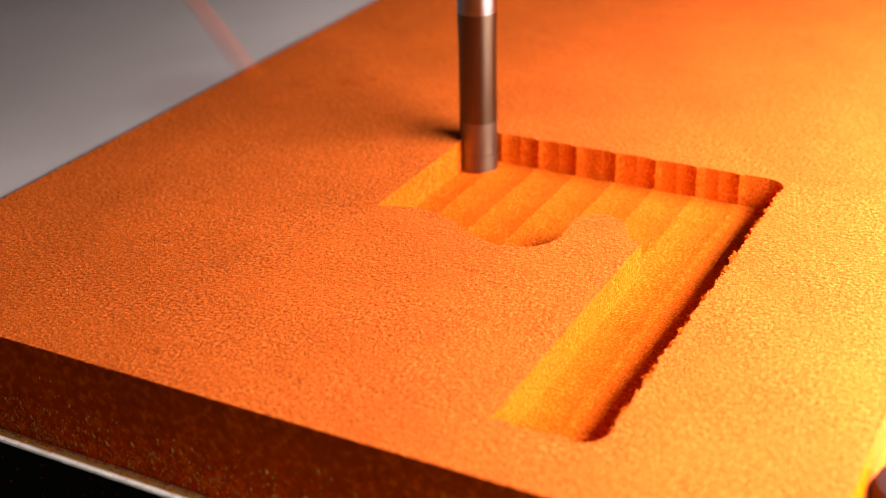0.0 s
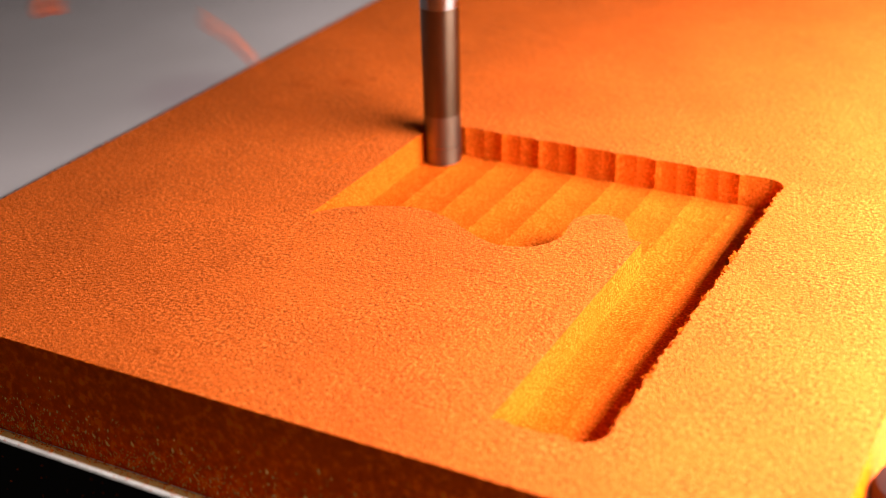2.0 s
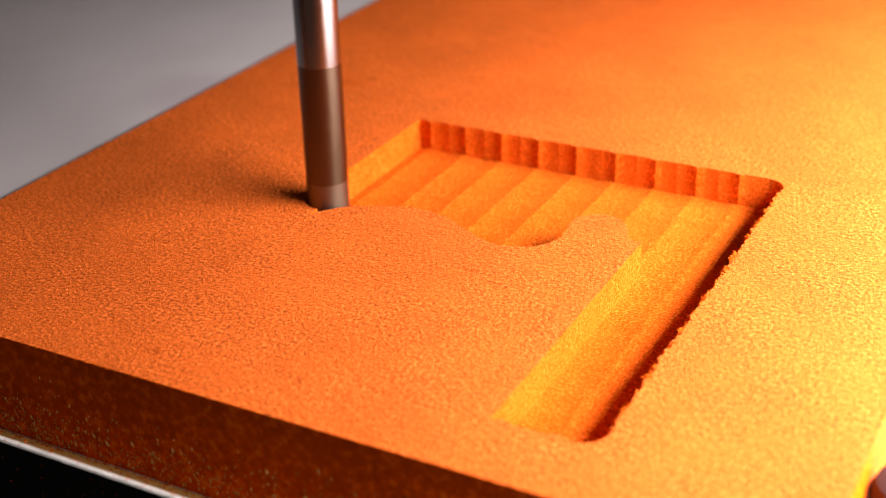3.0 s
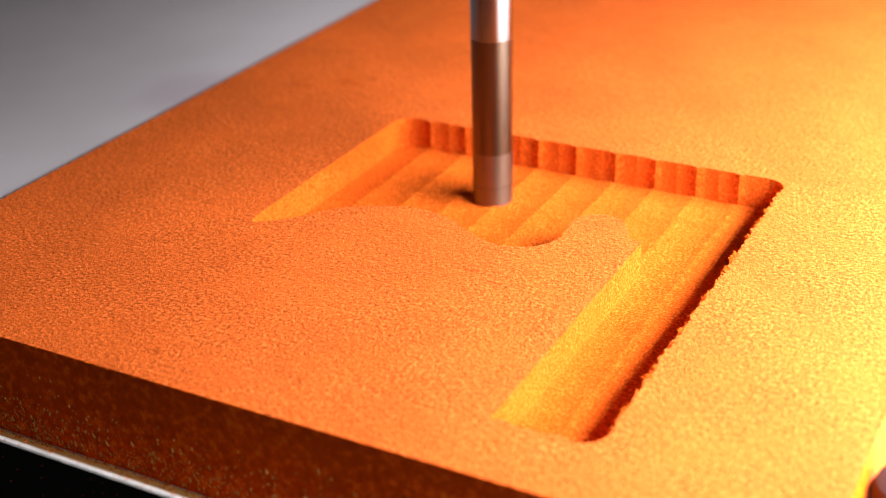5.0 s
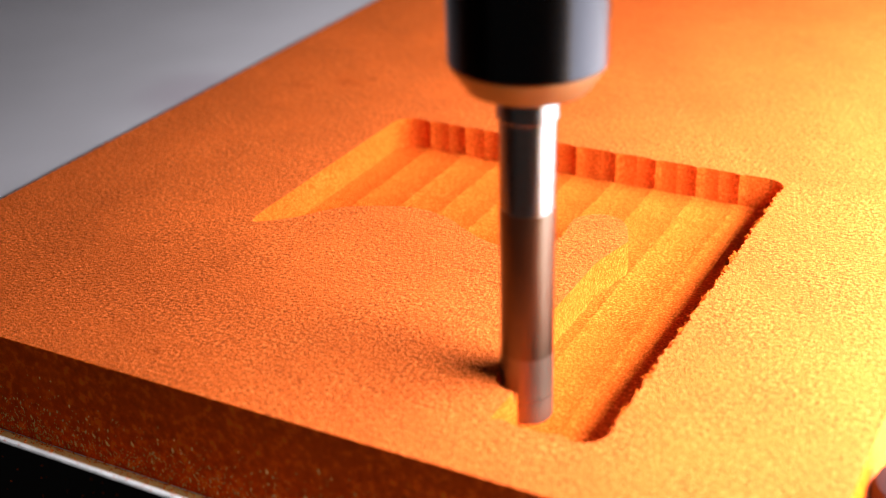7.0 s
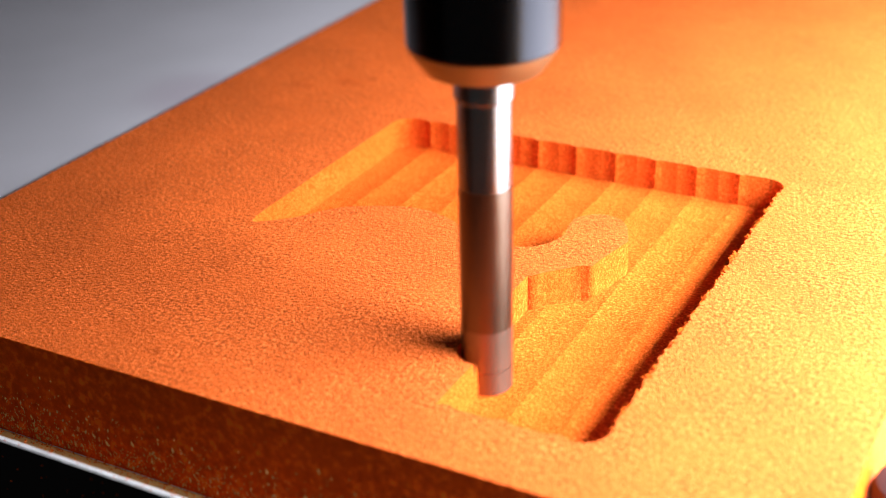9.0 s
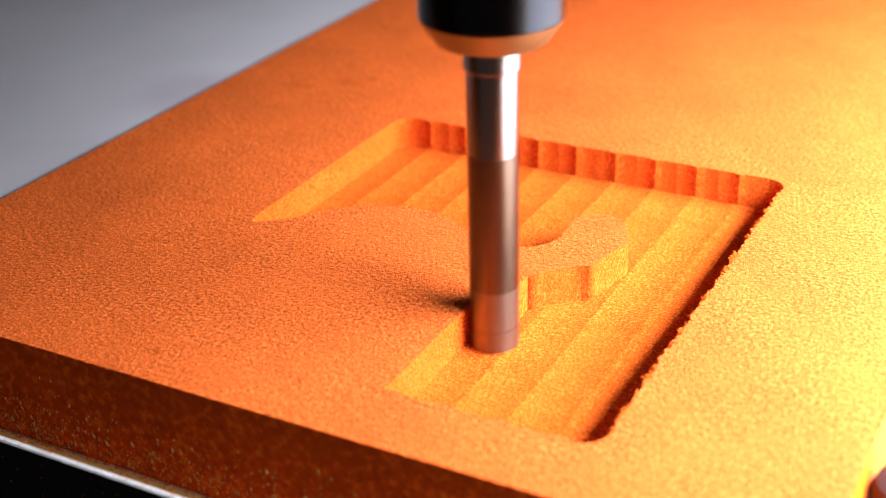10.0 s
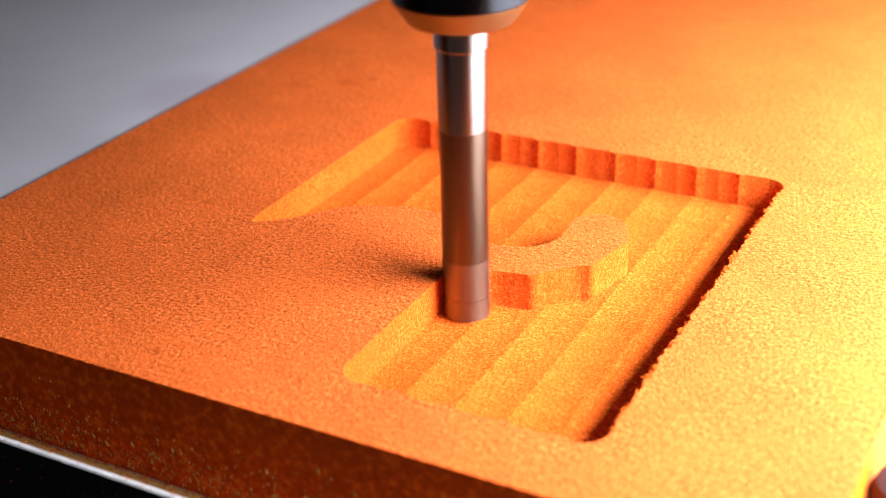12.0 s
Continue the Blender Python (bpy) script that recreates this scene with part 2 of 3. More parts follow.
def board_part_mesh(outline):
    """The board's body with the pocket sunk into it: faces 0 top, 1 cut, 2 sawn edge."""
    bm = bmesh.new()

    def ring(pts, z):
        return [bm.verts.new((x * MM, y * MM, z * MM)) for x, y in pts]

    def wavy(x0, y0, x1, y1, n, seed):
        rng = random.Random(seed)
        nx, ny = (y1 - y0), -(x1 - x0)
        ln = math.hypot(nx, ny)
        out = []
        for i in range(n):
            t = i / n
            d = rng.uniform(-0.012, 0.012) if i else 0
            out.append((x0 + (x1 - x0) * t + nx / ln * d, y0 + (y1 - y0) * t + ny / ln * d))
        return out

    rim = wavy(LEFT, NEAR, RIGHT, NEAR, 240, 1) + wavy(RIGHT, NEAR, RIGHT, FAR, 20, 2) + wavy(RIGHT, FAR, LEFT, FAR, 20, 3) + wavy(LEFT, FAR, LEFT, NEAR, 260, 5)
    top_outer, bottom = ring(rim, 0), ring(rim, -THICK)
    top_inner, floor = ring(outline, 0), ring(outline, -DEPTH)

    def loop(vs):
        return [bm.edges.new((vs[i], vs[(i + 1) % len(vs)])) for i in range(len(vs))]

    eo, ei, ef, eb = loop(top_outer), loop(top_inner), loop(floor), loop(bottom)
    for g, idx in ((eo + ei, 0), (ef, 1), (eb, 2)):
        made = bmesh.ops.triangle_fill(bm, use_beauty=True, edges=g, normal=(0, 0, 1))
        for f in made["geom"]:
            if isinstance(f, bmesh.types.BMFace):
                f.material_index = idx
    wall_top, wall_low = ring(outline, 0), ring(outline, -DEPTH)
    for a, b, idx in ((top_outer, bottom, 2), (wall_top, wall_low, 1)):
        for i in range(len(a)):
            j = (i + 1) % len(a)
            f = bm.faces.new((a[i], a[j], b[j], b[i]))
            f.material_index = idx
            f.smooth = idx == 1
    return bm


OUTLINE = pocket_outline()


def ridged_floor():
    """The milled floor: shallow slanting lands, one for each pair of passes, with a low step between them."""
    bm = bmesh.new()
    ys = [-74.0 + 75.0 * i / 30 for i in range(31)]
    prof = [(2.0, 0.16)]
    for k in range(11):
        c = -0.85 - 6.44 * k
        prof += [(c - 6.44 * (0.5 + 0.5 * u), 0.32 * u * u) for u in (-0.98, -0.7, -0.4, -0.12, 0.0, 0.12, 0.4, 0.7, 0.98)]
    rows = []
    for y in ys:
        wob = 0.10 * noise.noise(Vector((y * 0.12, 0.7, 0)))
        rows.append([bm.verts.new(((x + wob) * MM, y * MM, (-DEPTH + z) * MM)) for x, z in prof])
    for a, b in zip(rows, rows[1:]):
        for i in range(len(prof) - 1):
            bm.faces.new((a[i], b[i], b[i + 1], a[i + 1]))
    low = bmesh.ops.extrude_face_region(bm, geom=bm.faces[:])
    for v in low["geom"]:
        if isinstance(v, bmesh.types.BMVert):
            v.co.z -= 0.6 * MM
    return bm


# ---- the large structure ----
bed = tagged(new("machine_bed"), "flat grey machine bed with a bright front edge under the board", "machine bed", kind="structure")
part("bed_plate", box(-0.75, 0.5, -0.0826, 0.75, -0.030, -0.0140, 0.0), bed_mat, bed)
part("side_plate", box(-0.75, -0.10125, -0.0826, 0.75, -0.0138, -0.0007, 0.0002), bed_mat, bed, "raised grey plate beside the board")
part("ledge", box(-0.75, 0.5, -0.0895, -0.08261, -0.030, -0.01405, 0.0), dust_tone, bed, "ledge coated with settled dust")
part("front_plate", box(-0.75, 0.5, -0.0905, -0.0895, -0.20, -0.00835, 0.0), black_paint, bed, "black painted front plate with dust specks")
part("plate_edge", box(-0.75, 0.5, -0.0905, -0.0897, -0.00835, -0.00803, 0.00012), bright_edge, bed, "bare bright upper edge of the plate")

part("cabinet", box(-0.72, 0.47, -0.078, 0.72, -0.85, -0.031, 0.002), black_paint, bed, "black machine cabinet")
ground = tagged(new("floor", mesh_of("floor", box(-1.24, 2.0, -2.0, 0.80, -0.90, -0.85), wall_paint)), "plain grey workshop floor", "floor", kind="structure")
back = tagged(new("wall_north", mesh_of("wall_north", box(-1.2, 2.0, 0.76, 0.80, -0.85, 1.2), wall_paint)), "plain grey workshop wall", "wall", kind="structure")
side = tagged(new("wall_west", mesh_of("wall_west", box(-1.24, -1.20, -2.0, 0.80, -0.85, 1.2), wall_paint)), "plain grey workshop wall", "wall", kind="structure")

# ---- the board ----
board = tagged(new("mdf_board"), "orange-brown fibreboard with a half-milled pocket, on the bed", "board")
part("board_body", board_part_mesh(OUTLINE), [mdf_top, mdf_cut, mdf_side], board)
part("milled_floor", ridged_floor(), mdf_cut, board, "floor of shallow parallel milling marks")


def fibre(bm, rng, base, tip, w):
    """One torn splinter, thick at its base and pointed at its tip, in millimetres."""
    mid = (base + tip) / 2 + Vector((rng.uniform(-0.05, 0.05), rng.uniform(-0.05, 0.05), rng.uniform(0, 0.1)))
    way = (tip - base).normalized()
    u = way.orthogonal()
    v = way.cross(u)
    rings = [[bm.verts.new((c + u * r * math.cos(a) + v * r * 0.7 * math.sin(a)) * MM) for a in (0.3, 2.4, 4.5)] for c, r in ((base, w), (mid, w * 0.8))]
    t = bm.verts.new(tip * MM)
    for i in range(3):
        j = (i + 1) % 3
        bm.faces.new((rings[0][i], rings[0][j], rings[1][j], rings[1][i]))
        bm.faces.new((rings[1][i], rings[1][j], t))
    bm.faces.new(rings[0])


def torn_fringe():
    """Torn wood fibres: clumps over the pocket's lamp-side edge, splinters on the far wall's cusps, fuzz on the board's rims."""
    rng = random.Random(12)
    bm = bmesh.new()
    y = -70.0
    while y < -2.0:
        y += rng.uniform(0.3, 2.0)
        big = rng.random() < 0.36
        for k in range(rng.randint(8, 15) if big else rng.randint(2, 5)):
            base = Vector((rng.uniform(-0.3, 0.25), y + rng.gauss(0, 0.32 if big else 0.2), rng.uniform(-0.45, 0.0)))
            ln = rng.uniform(0.25, 1.0) if big else rng.uniform(0.12, 0.45)
            tip = base + Vector((-ln * rng.uniform(0.4, 1.0), rng.gauss(0, 0.5) * ln, rng.uniform(-0.4, 0.5) * ln))
            fibre(bm, rng, base, tip, rng.uniform(0.08, 0.22))
    for k in range(1, 10):
        c = -0.7 - 6.42 * k
        for _ in range(9 if k < 5 else 4):
            z = rng.uniform(-DEPTH + 0.4, -0.1)
            base = Vector((c + rng.gauss(0, 0.22), -0.30, z))
            ln = rng.uniform(0.15, 0.5)
            fibre(bm, rng, base, base + Vector((rng.gauss(0.1, 0.3) * ln, -ln, rng.gauss(0, 0.5) * ln)), rng.uniform(0.05, 0.13))
    rims = [(Vector((LEFT, NEAR, 0)), Vector((LEFT, 110.0, 0)), Vector((-1, 0, 0)), 420), (Vector((LEFT, NEAR, 0)), Vector((RIGHT, NEAR, 0)), Vector((0, -1, 0)), 420)]
    for a, b, out, n in rims:
        for _ in range(n):
            base = a.lerp(b, rng.random()) - out * 0.08 + Vector((0, 0, -0.06))
            ln = rng.uniform(0.10, 0.30) if rng.random() < 0.9 else rng.uniform(0.3, 0.6)
            side = Vector((out.y, out.x, 0)) * rng.gauss(0, 0.5)
            fibre(bm, rng, base, base + (out * rng.uniform(0.3, 1.0) + side + Vector((0, 0, rng.uniform(-0.1, 0.7)))) * ln, rng.uniform(0.04, 0.10))
    return bm


tagged(part("torn_fibre", torn_fringe(), mdf_cut, board, "ragged torn fibres along the cut edge"), kind="stuff")


def sawdust():
    """Fine dust and shavings caught on the ledge in front of the board."""
    rng = random.Random(77)
    bm = bmesh.new()
    for k in range(1500):
        x = rng.uniform(-100, 10)
        y = -82.55 - abs(rng.gauss(0, 0.5))
        if y < -83.7:
            continue
        r = rng.uniform(0.03, 0.12)
        c = Vector((x, y, -THICK + r * 0.5))
        if k % 3 == 0:
            # caught on the front plate's bare edge and on its face
            c = Vector((x, rng.uniform(-90.6, -89.6), -7.8 + r * 0.4)) if k % 2 else Vector((x, -90.5 - r * 0.3, -8.6 - abs(rng.gauss(0, 6))))
        a = rng.uniform(0, 6.28)
        tri = [bm.verts.new((c + Vector((r * rng.uniform(1, 2.2) * math.cos(a + q), r * math.sin(a + q), -r * 0.5))) * MM) for q in (0, 2.1, 4.2)]
        top = bm.verts.new((c + Vector((0, 0, r))) * MM)
        for i in range(3):
            bm.faces.new((tri[i], tri[(i + 1) % 3], top))
        bm.faces.new(tri)
    return bm


def face_dust():
    """Pale fibres and dust that cling to the foot of the board's front face, thinning upwards."""
    rng = random.Random(78)
    bm = bmesh.new()
    for k in range(2900):
        x = rng.uniform(-101, 24)
        r = rng.uniform(0.03, 0.09) if k % 7 else rng.uniform(0.09, 0.17)
        tall = rng.uniform(1.0, 3.2)
        up = abs(rng.gauss(0, 3.0))
        if up > 10.5:
            continue
        c = Vector((x, -82.5 - r * 0.25, -THICK + 0.3 + up))
        lean = rng.gauss(0, 0.35)
        ring = []
        for du, dv in ((-1, 0), (0.3, -1), (1, 0.1), (-0.2, 1)):
            ring.append(bm.verts.new((c + Vector((r * (du + lean * dv * tall), 0.0, r * dv * tall))) * MM))
        out = bm.verts.new((c - Vector((0, r * 0.9, 0))) * MM)
        for i in range(4):
            bm.faces.new((ring[i], ring[(i + 1) % 4], out))
        bm.faces.new(ring)
    return bm


tagged(part("clinging_dust", face_dust(), dust_tone, board, "pale dust clinging to the front face"), kind="stuff")
tagged(new("sawdust", mesh_of("sawdust", sawdust(), mdf_cut)), "fine orange sawdust on the bed's ledge and front plate", "sawdust", kind="stuff")


# ---- tool path: seconds and the cutter's centre in millimetres ----
TOOL = [(0.0, -48.3, -3.2), (0.2, -49.6, -3.0), (0.36, -50.9, -3.3), (0.5, -51.1, -9.3), (0.6, -51.1, -13.2), (0.8, -51.1, -21.6),
        (0.95, -51.1, -27.3), (1.05, -51.8, -29.0), (1.2, -54.0, -30.2), (1.3, -54.3, -29.2), (1.5, -54.3, -21.2), (1.6, -54.3, -16.9),
        (1.8, -54.3, -8.6), (1.93, -54.4, -3.4), (2.0, -54.8, -3.0), (2.2, -57.4, -3.2), (2.3, -57.55, -5.2), (2.5, -57.55, -12.8),
        (2.6, -57.55, -16.4), (2.8, -57.55, -24.7), (3.0, -57.55, -32.8), (3.1, -57.9, -35.8), (3.2, -59.2, -37.2), (3.33, -60.7, -37.9),
        (3.45, -60.85, -34.0), (3.8, -60.85, -19.5), (4.2, -60.85, -3.4), (4.3, -60.6, -3.0), (4.45, -58.9, -3.8), (4.6, -55.3, -5.6),
        (4.8, -48.3, -9.4), (5.0, -40.9, -13.4), (5.2, -33.6, -19.0), (5.3, -30.4, -21.2), (5.4, -28.0, -22.6), (5.5, -26.5, -22.8),
        (5.6, -25.0, -20.8), (5.7, -22.5, -18.6), (5.8, -18.2, -17.6), (5.9, -14.6, -19.2), (6.0, -13.0, -24.3), (6.1, -12.3, -27.8), (6.2, -12.0, -31.2),
        (6.35, -12.2, -36.6), (6.5, -12.5, -42.0), (6.7, -12.65, -50.4), (6.9, -12.65, -58.6), (7.0, -12.65, -62.8), (7.15, -12.65, -68.8),
        (7.22, -12.9, -69.8), (7.36, -15.6, -69.8), (7.46, -15.9, -67.6), (7.8, -15.9, -53.4), (8.13, -15.9, -40.4), (8.25, -16.4, -39.3),
        (8.42, -18.8, -41.0), (8.58, -19.15, -43.0), (8.8, -19.15, -51.0), (9.0, -19.15, -59.6), (9.2, -19.15, -68.0), (9.28, -19.4, -69.8),
        (9.36, -20.6, -69.8), (9.46, -22.2, -69.8), (9.52, -22.45, -69.5), (9.6, -22.4, -66.6), (9.8, -22.4, -59.2), (10.0, -22.4, -51.0), (10.18, -22.4, -44.6),
        (10.26, -22.9, -44.2), (10.4, -25.3, -45.0), (10.5, -25.65, -46.0), (10.6, -25.65, -48.8), (10.8, -25.65, -57.2), (11.0, -25.65, -65.6),
        (11.12, -25.7, -69.3), (11.2, -26.3, -69.8), (11.34, -28.5, -69.8), (11.45, -28.9, -67.6), (11.6, -28.9, -61.2), (11.8, -28.9, -53.0),
        (12.0, -28.9, -45.8)]


def tool_at(t):
    for (t0, x0, y0), (t1, x1, y1) in zip(TOOL, TOOL[1:]):
        if t <= t1:
            k = (t - t0) / (t1 - t0)
            return x0 + (x1 - x0) * k, y0 + (y1 - y0) * k
    return TOOL[-1][1:]


# ---- material that the cutter takes away: bites of the board that give way as it passes ----
def inside(x, y):
    odd = False
    for (x0, y0), (x1, y1) in zip(OUTLINE, OUTLINE[1:] + OUTLINE[:1]):
        if (y0 > y) != (y1 > y) and x < (x1 - x0) * (y - y0) / (y1 - y0) + x0:
            odd = not odd
    return odd


BITES = []                   # object, second at which the cutter reaches it
BITE_LOW = 0.02              # clearance under the face, in millimetres


def bite(xc, way, y0, y1, x0, x1):
    """A slice of one pass from y0 to y1 with the round front that the cutter leaves. way: +1 cut towards far, -1 towards near."""
    n = 6
    xs = [x0 + (x1 - x0) * i / n for i in range(n + 1)]
    bow = [math.sqrt(max(R * R - (x - xc) ** 2, 0.0)) for x in xs]
    rear = [(x, y0 + way * b) for x, b in zip(xs, bow)]
    front = [(x, y1 + way * b) for x, b in zip(xs, bow)]
    bm = bmesh.new()
    tops = []
    for z in (-BITE_LOW, -DEPTH - 1.0):
        tops.append(([bm.verts.new((x * MM, y * MM, z * MM)) for x, y in rear], [bm.verts.new((x * MM, y * MM, z * MM)) for x, y in front]))
    (ra, fa), (rb, fb) = tops
    for i in range(n):
        bm.faces.new((ra[i], ra[i + 1], fa[i + 1], fa[i])).material_index = 0
        bm.faces.new((rb[i], rb[i + 1], fb[i + 1], fb[i])).material_index = 1
        bm.faces.new((ra[i], ra[i + 1], rb[i + 1], rb[i])).material_index = 1
        bm.faces.new((fa[i], fa[i + 1], fb[i + 1], fb[i])).material_index = 1
    for k in (0, n):
        bm.faces.new((ra[k], fa[k], fb[k], rb[k])).material_index = 1
    return bm


def cut_lines():
    """Each pass: centre line, direction, the stretch of time in which it is cut, its ends."""
    out = []
    for i, xc in enumerate(UPPER):
        span = [(0.3, 1.1), (1.15, 1.98), (2.15, 3.15), (3.25, 4.3)][i]
        out.append((xc, -1 if i % 2 == 0 else 1, span, -47.0, 0.0))
    for i, xc in enumerate(LOWER):
        span = [(5.85, 7.22), (7.3, 8.25), (8.4, 9.3), (9.42, 10.26), (10.4, 11.2), (11.34, 12.0)][i]
        out.append((xc, -1 if i % 2 == 0 else 1, span, -73.0, [-27.0, -35.8, -36.3, -39.5, -40.5, -42.0][i]))
    return out


def cut_time(xc, way, span, y):
    """The second at which the cutter's centre, on this pass, reaches y; later than the clip if never."""
    t, last = span[0], None
    while t <= span[1]:
        x, yy = tool_at(t)
        if (yy - y) * way >= 0:
            return t
        t += 0.01
    return 99.0


def build_bites():
    pitch = 1.25
    for xc, way, span, ylo, yhi in cut_lines():
        x0, x1 = xc - R, xc - R + STEP + 0.03
        if way > 0:
            a, b = ylo - R, yhi
        else:
            a, b = yhi + R, ylo
        y = a
        while (y - b) * way < 0:
            y_next = y + way * pitch
            mid = y + way * (pitch / 2)
            ends = [(x0 + STEP * k / 12, e + way * math.sqrt(max(R * R - (x0 + STEP * k / 12 - xc) ** 2, 0))) for k in range(13) for e in (y, mid, y_next)]
            if any(inside(px, py) and py < yhi + 0.5 for px, py in ends):
                t = cut_time(xc, way, span, mid)
                if t > 50 and span[1] < 12.0:
                    t = span[1]
                xa, xb = x0, x1
                if xc == UPPER[0]:
                    xb = -50.2
                ob = part("uncut_bite", bite(xc, way, y, y_next, xa, xb), [mdf_top, mdf_cut], board)
                BITES.append((ob, t, xc - R + STEP / 2, way))
            y = y_next


build_bites()


# ---- the spindle with its collet nut and cutter ----
def flute_bit(levels, closed=False):
    """A stretch of a straight two-flute end mill between the given heights."""
    bm = bmesh.new()
    n, rings = 48, []
    for z in levels:
        depth = 0.09 if z < 20 else 0.09 * max(0.0, (25.0 - z) / 5.0)
        tip = 2.8 if z < 0.1 else 3.0
        ring = []
        for i in range(n):
            a = 2 * math.pi * i / n
            s = abs(math.sin(a + z * 0.05))
            r = tip - depth * (s ** 3)
            ring.append(bm.verts.new((r * math.cos(a) * MM, r * math.sin(a) * MM, z * MM)))
        rings.append(ring)
    for a, b in zip(rings, rings[1:]):
        for i in range(n):
            bm.faces.new((a[i], a[(i + 1) % n], b[(i + 1) % n], b[i]))
    if closed:
        low = [bm.verts.new(v.co) for v in rings[0]]
        bm.faces.new(low[::-1])
    return bm


def mm_profile(*pairs):
    return [(r * MM, z * MM) for r, z in pairs]


spindle = tagged(new("milling_spindle"), "dark steel spindle nose with a shiny fluted milling cutter", "milling spindle")
cutter = part("cutter", flute_bit([8.3, 8.7] + [9.4 + 0.8 * k for k in range(17)] + [23.6, 24.6, 25.6]), carbide, spindle, "grey-brown carbide cutter with ground flutes", smooth=True)
part("cutting_tip", flute_bit([0.0, 0.15, 0.8, 1.6, 2.4, 3.0], True), reflect_tip_steel, cutter, "cutting tip, painted paler for the board's reflection", smooth=True)
part("cutting_edge", flute_bit([3.06, 3.2, 4.0, 4.8, 5.6, 6.4, 7.2, 8.3]), reflect_tip_steel, cutter, "cutting edge, painted paler for the board's reflection", smooth=True)
part("shank", lathe(mm_profile((0, 25.2), (2.95, 25.2), (3.0, 25.6), (3.0, 35.6), (0, 35.6))), steel, cutter, "mirror-bright steel shank", smooth=False)
part("collet", lathe(mm_profile((0, 35.62), (3.15, 35.62), (3.28, 35.8), (3.28, 40.5), (0, 40.5))), steel, spindle, "bright steel collet mouth")
part("collet_nut", lathe(mm_profile((3.55, 41.7), (8.0, 41.65), (8.1, 41.8), (8.1, 62.0), (7.6, 62.6), (3.55, 62.6)), 96), black_steel, spindle, "round blackened steel collet nut", smooth=True)
part("nut_lip", lathe(mm_profile((3.55, 41.6), (3.6, 38.8), (5.9, 38.8), (6.3, 38.95), (7.85, 41.25), (8.0, 41.6), (3.55, 41.6)), 96), reflect_lip_steel, spindle, "rounded lip of the nut, tinted for the board's reflection", smooth=True)
part("spindle_shaft", lathe(mm_profile((0, 62.6), (6.0, 62.6), (6.0, 67.0), (0, 67.0))), steel, spindle)
# unseen motor, made this wide to keep lamp light off the board's left
part("motor_body", lathe(mm_profile((0, 65.2), (50.0, 65.2), (51.5, 66.7), (51.5, 150.0), (0, 150.0))), black_paint, spindle, "dark motor body above the view, widened to shade the board")

# ---- clamp knob on the bed beside the board ----
knob = tagged(new("clamp_knob"), "small dark plastic clamp knob standing on the bed beside the board", "clamp")
part("stem", lathe(mm_profile((0, 0.0), (3.4, 0.0), (3.4, 0.8), (2.2, 1.2), (2.2, 5.2), (0, 5.2)), 32), steel, knob, "steel stem of the knob", smooth=True)
part("grip", lathe(mm_profile((0, 5.0), (4.3, 5.0), (4.8, 5.5), (4.8, 8.6), (4.3, 9.8), (3.0, 10.5), (0, 10.7)), 40), knob_plastic, knob, smooth=True)
knob.matrix_world = pose(0.0296, -0.0590, -0.0140)


# ---- loose chips thrown off by the cutter ----
def chip_mesh():
    rng = random.Random(31)
    bm = bmesh.new()
    bmesh.ops.create_icosphere(bm, subdivisions=2, radius=1.0)
    for v in bm.verts:
        k = 0.75 + 0.5 * rng.random()
        v.co = Vector((v.co.x * 1.8 * k, v.co.y * 1.7 * k, v.co.z * 1.4 * k)) * MM
    return bm


CHIPS = []
chip = tagged(new("wood_chip", mesh_of("wood_chip", chip_mesh(), mdf_cut)), "small loose orange fibreboard chip", "wood chip", group="chips thrown by the cutter")
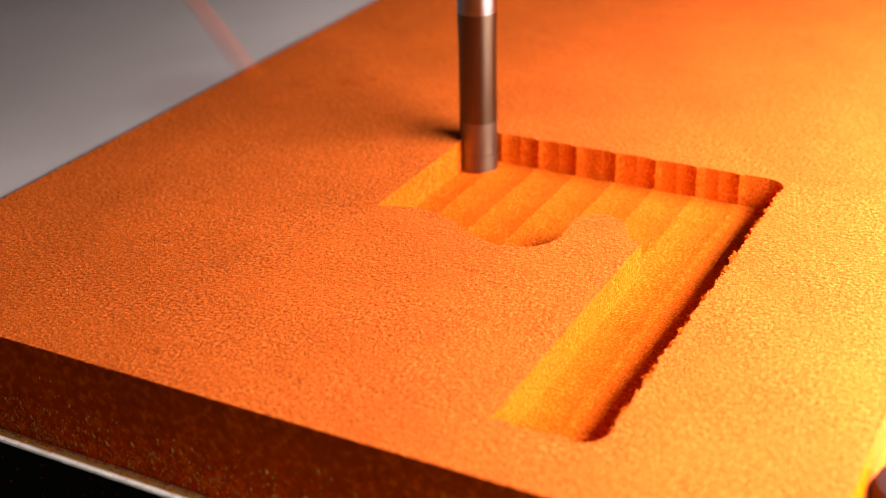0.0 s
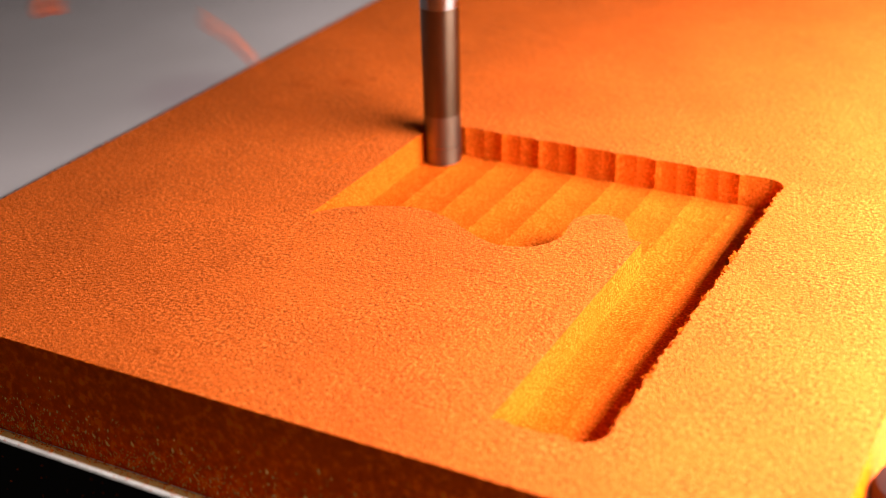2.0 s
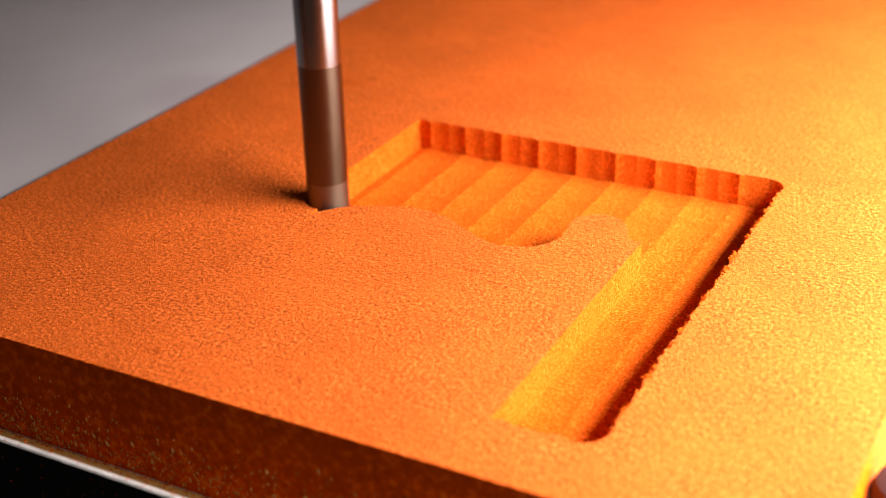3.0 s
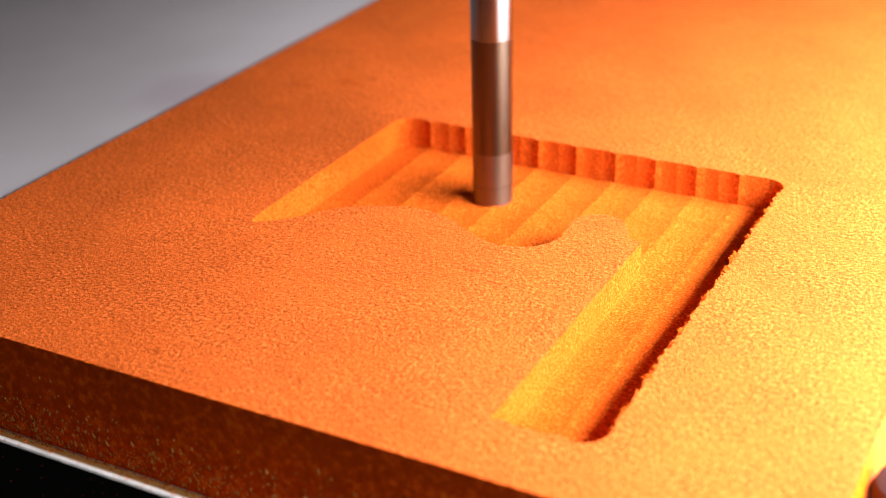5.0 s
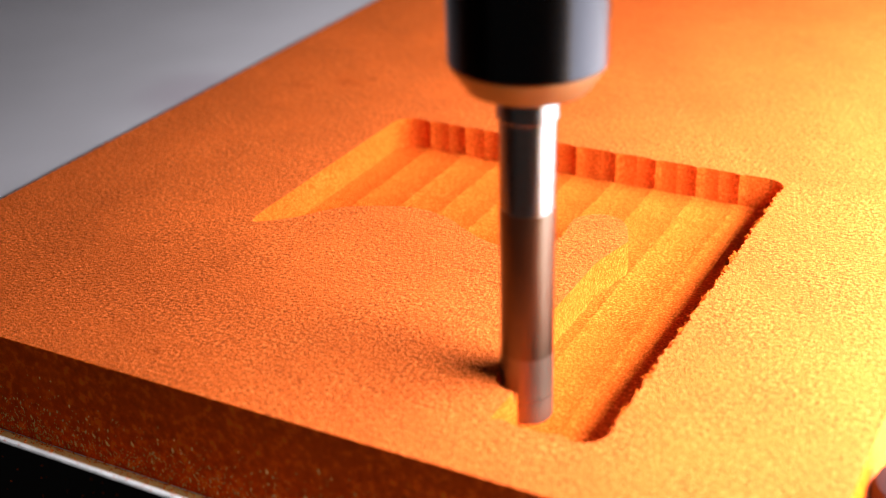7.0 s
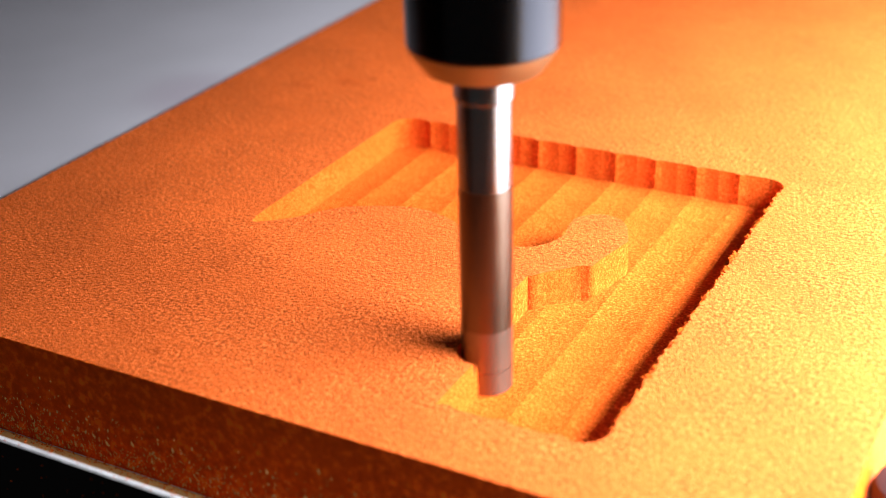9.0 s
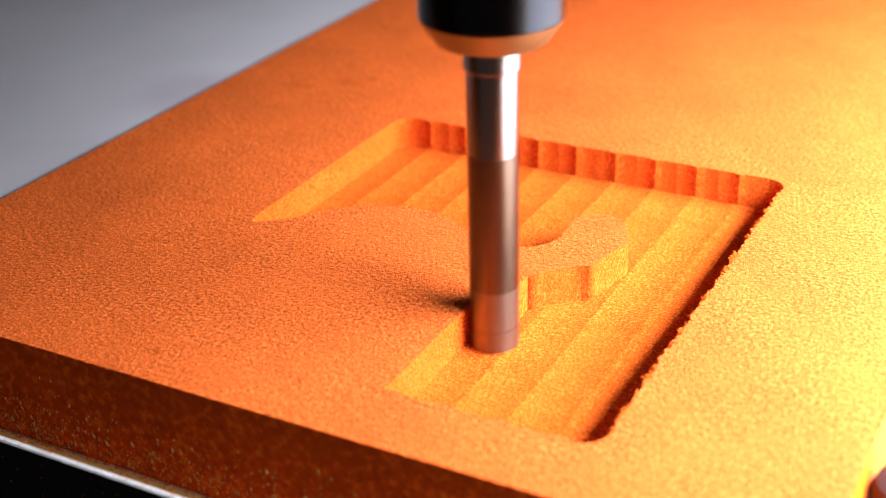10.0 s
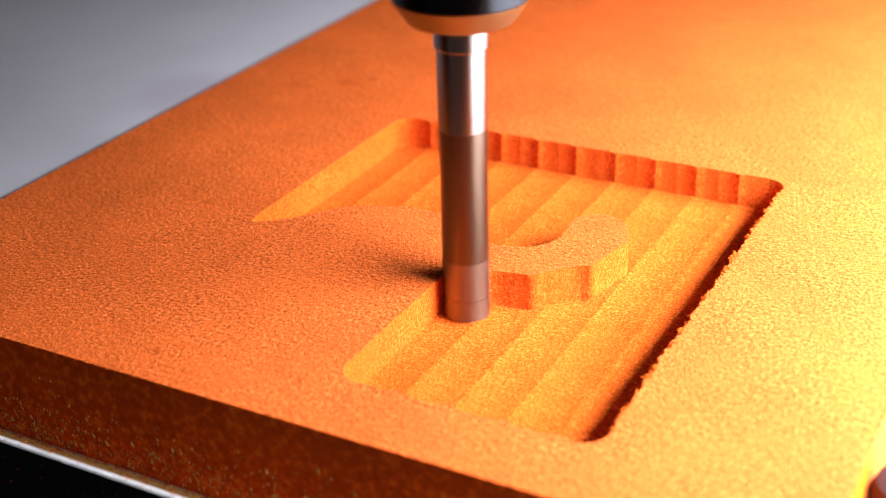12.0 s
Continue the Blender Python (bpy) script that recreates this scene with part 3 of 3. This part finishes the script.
# second of flight, rest before, two places in the air, rest on the bed
FLIGHTS = [(0.0, (-58.0, -15, -2.7), (-77.1, -28.8, 21.0), (-95.2, -37.1, 36.0), (-230, -60, 0.9)),
           (0.2, (-58.0, -24, -2.7), (-85.4, -34.9, 5.5), (-101.1, -37.3, 34.2), (-240, -50, 0.9)),
           (2.0, (-61.0, -20, -2.7), (-69.1, -21.7, 5.6), (-98.1, -36.7, 26.8), (-235, -70, 0.9)),
           (2.0, (-61.0, -28, -2.7), (-97.7, -25.9, 19.2), (-113.7, -40.3, 23.2), (-238, -30, 0.9)),
           (8.8, (-28.5, -60, -2.7), (-31.8, -54.3, 4.5), (-82.6, -80.9, 37.7), (-245, -40, 0.9))]
for k, flight in enumerate(FLIGHTS):
    ob = chip if k == 0 else copy_thing(chip, pose(0, 0, 0))
    CHIPS.append((ob, flight))


def motions():
    rows = [(t, pose(x * MM, y * MM, -(DEPTH - 0.03) * MM)) for t, x, y in TOOL]
    walk(spindle, rows)
    walk(cutter, [(k / 30, pose(0, 0, 0, 0, 0, (k * 77.0) % 360)) for k in range(0, 361)])
    for ob, (t, rest, a, b, end) in CHIPS:
        place = [pose(*(c * MM for c in p), 40 * i, 25 * i, 70 * i) for i, p in enumerate((rest, a, b, end))]
        rows = [(0.0, place[0])] if t > 0.1 else []
        if t > 0.1:
            rows.append((t - 0.06, place[0]))
        rows += [(max(t - 0.0335, 0.0), place[1]), (t + 0.0335, place[2]), (t + 0.14, place[3]), (12.0, place[3])]
        walk(ob, rows)
    up = pose(0, 0, 0)
    for ob, t, xm, way in BITES:
        tilt = 0.4 if way < 0 else -0.4
        down = pose(xm * MM, 0, -(DEPTH + 0.12) * MM) @ pose(0, 0, 0, 0, tilt, 0) @ pose(-xm * MM, 0, 0)
        if t > 50:
            walk(ob, [(0.0, up), (12.0, up)])
        else:
            a = max(t - 0.05, 0.0)
            rows = [(0.0, up)] if a > 0.02 else []
            rows += [(a, up), (min(a + 0.1, 12.0), down)]
            if a + 0.12 < 12.0:
                rows.append((12.0, down))
            walk(ob, rows)


motions()
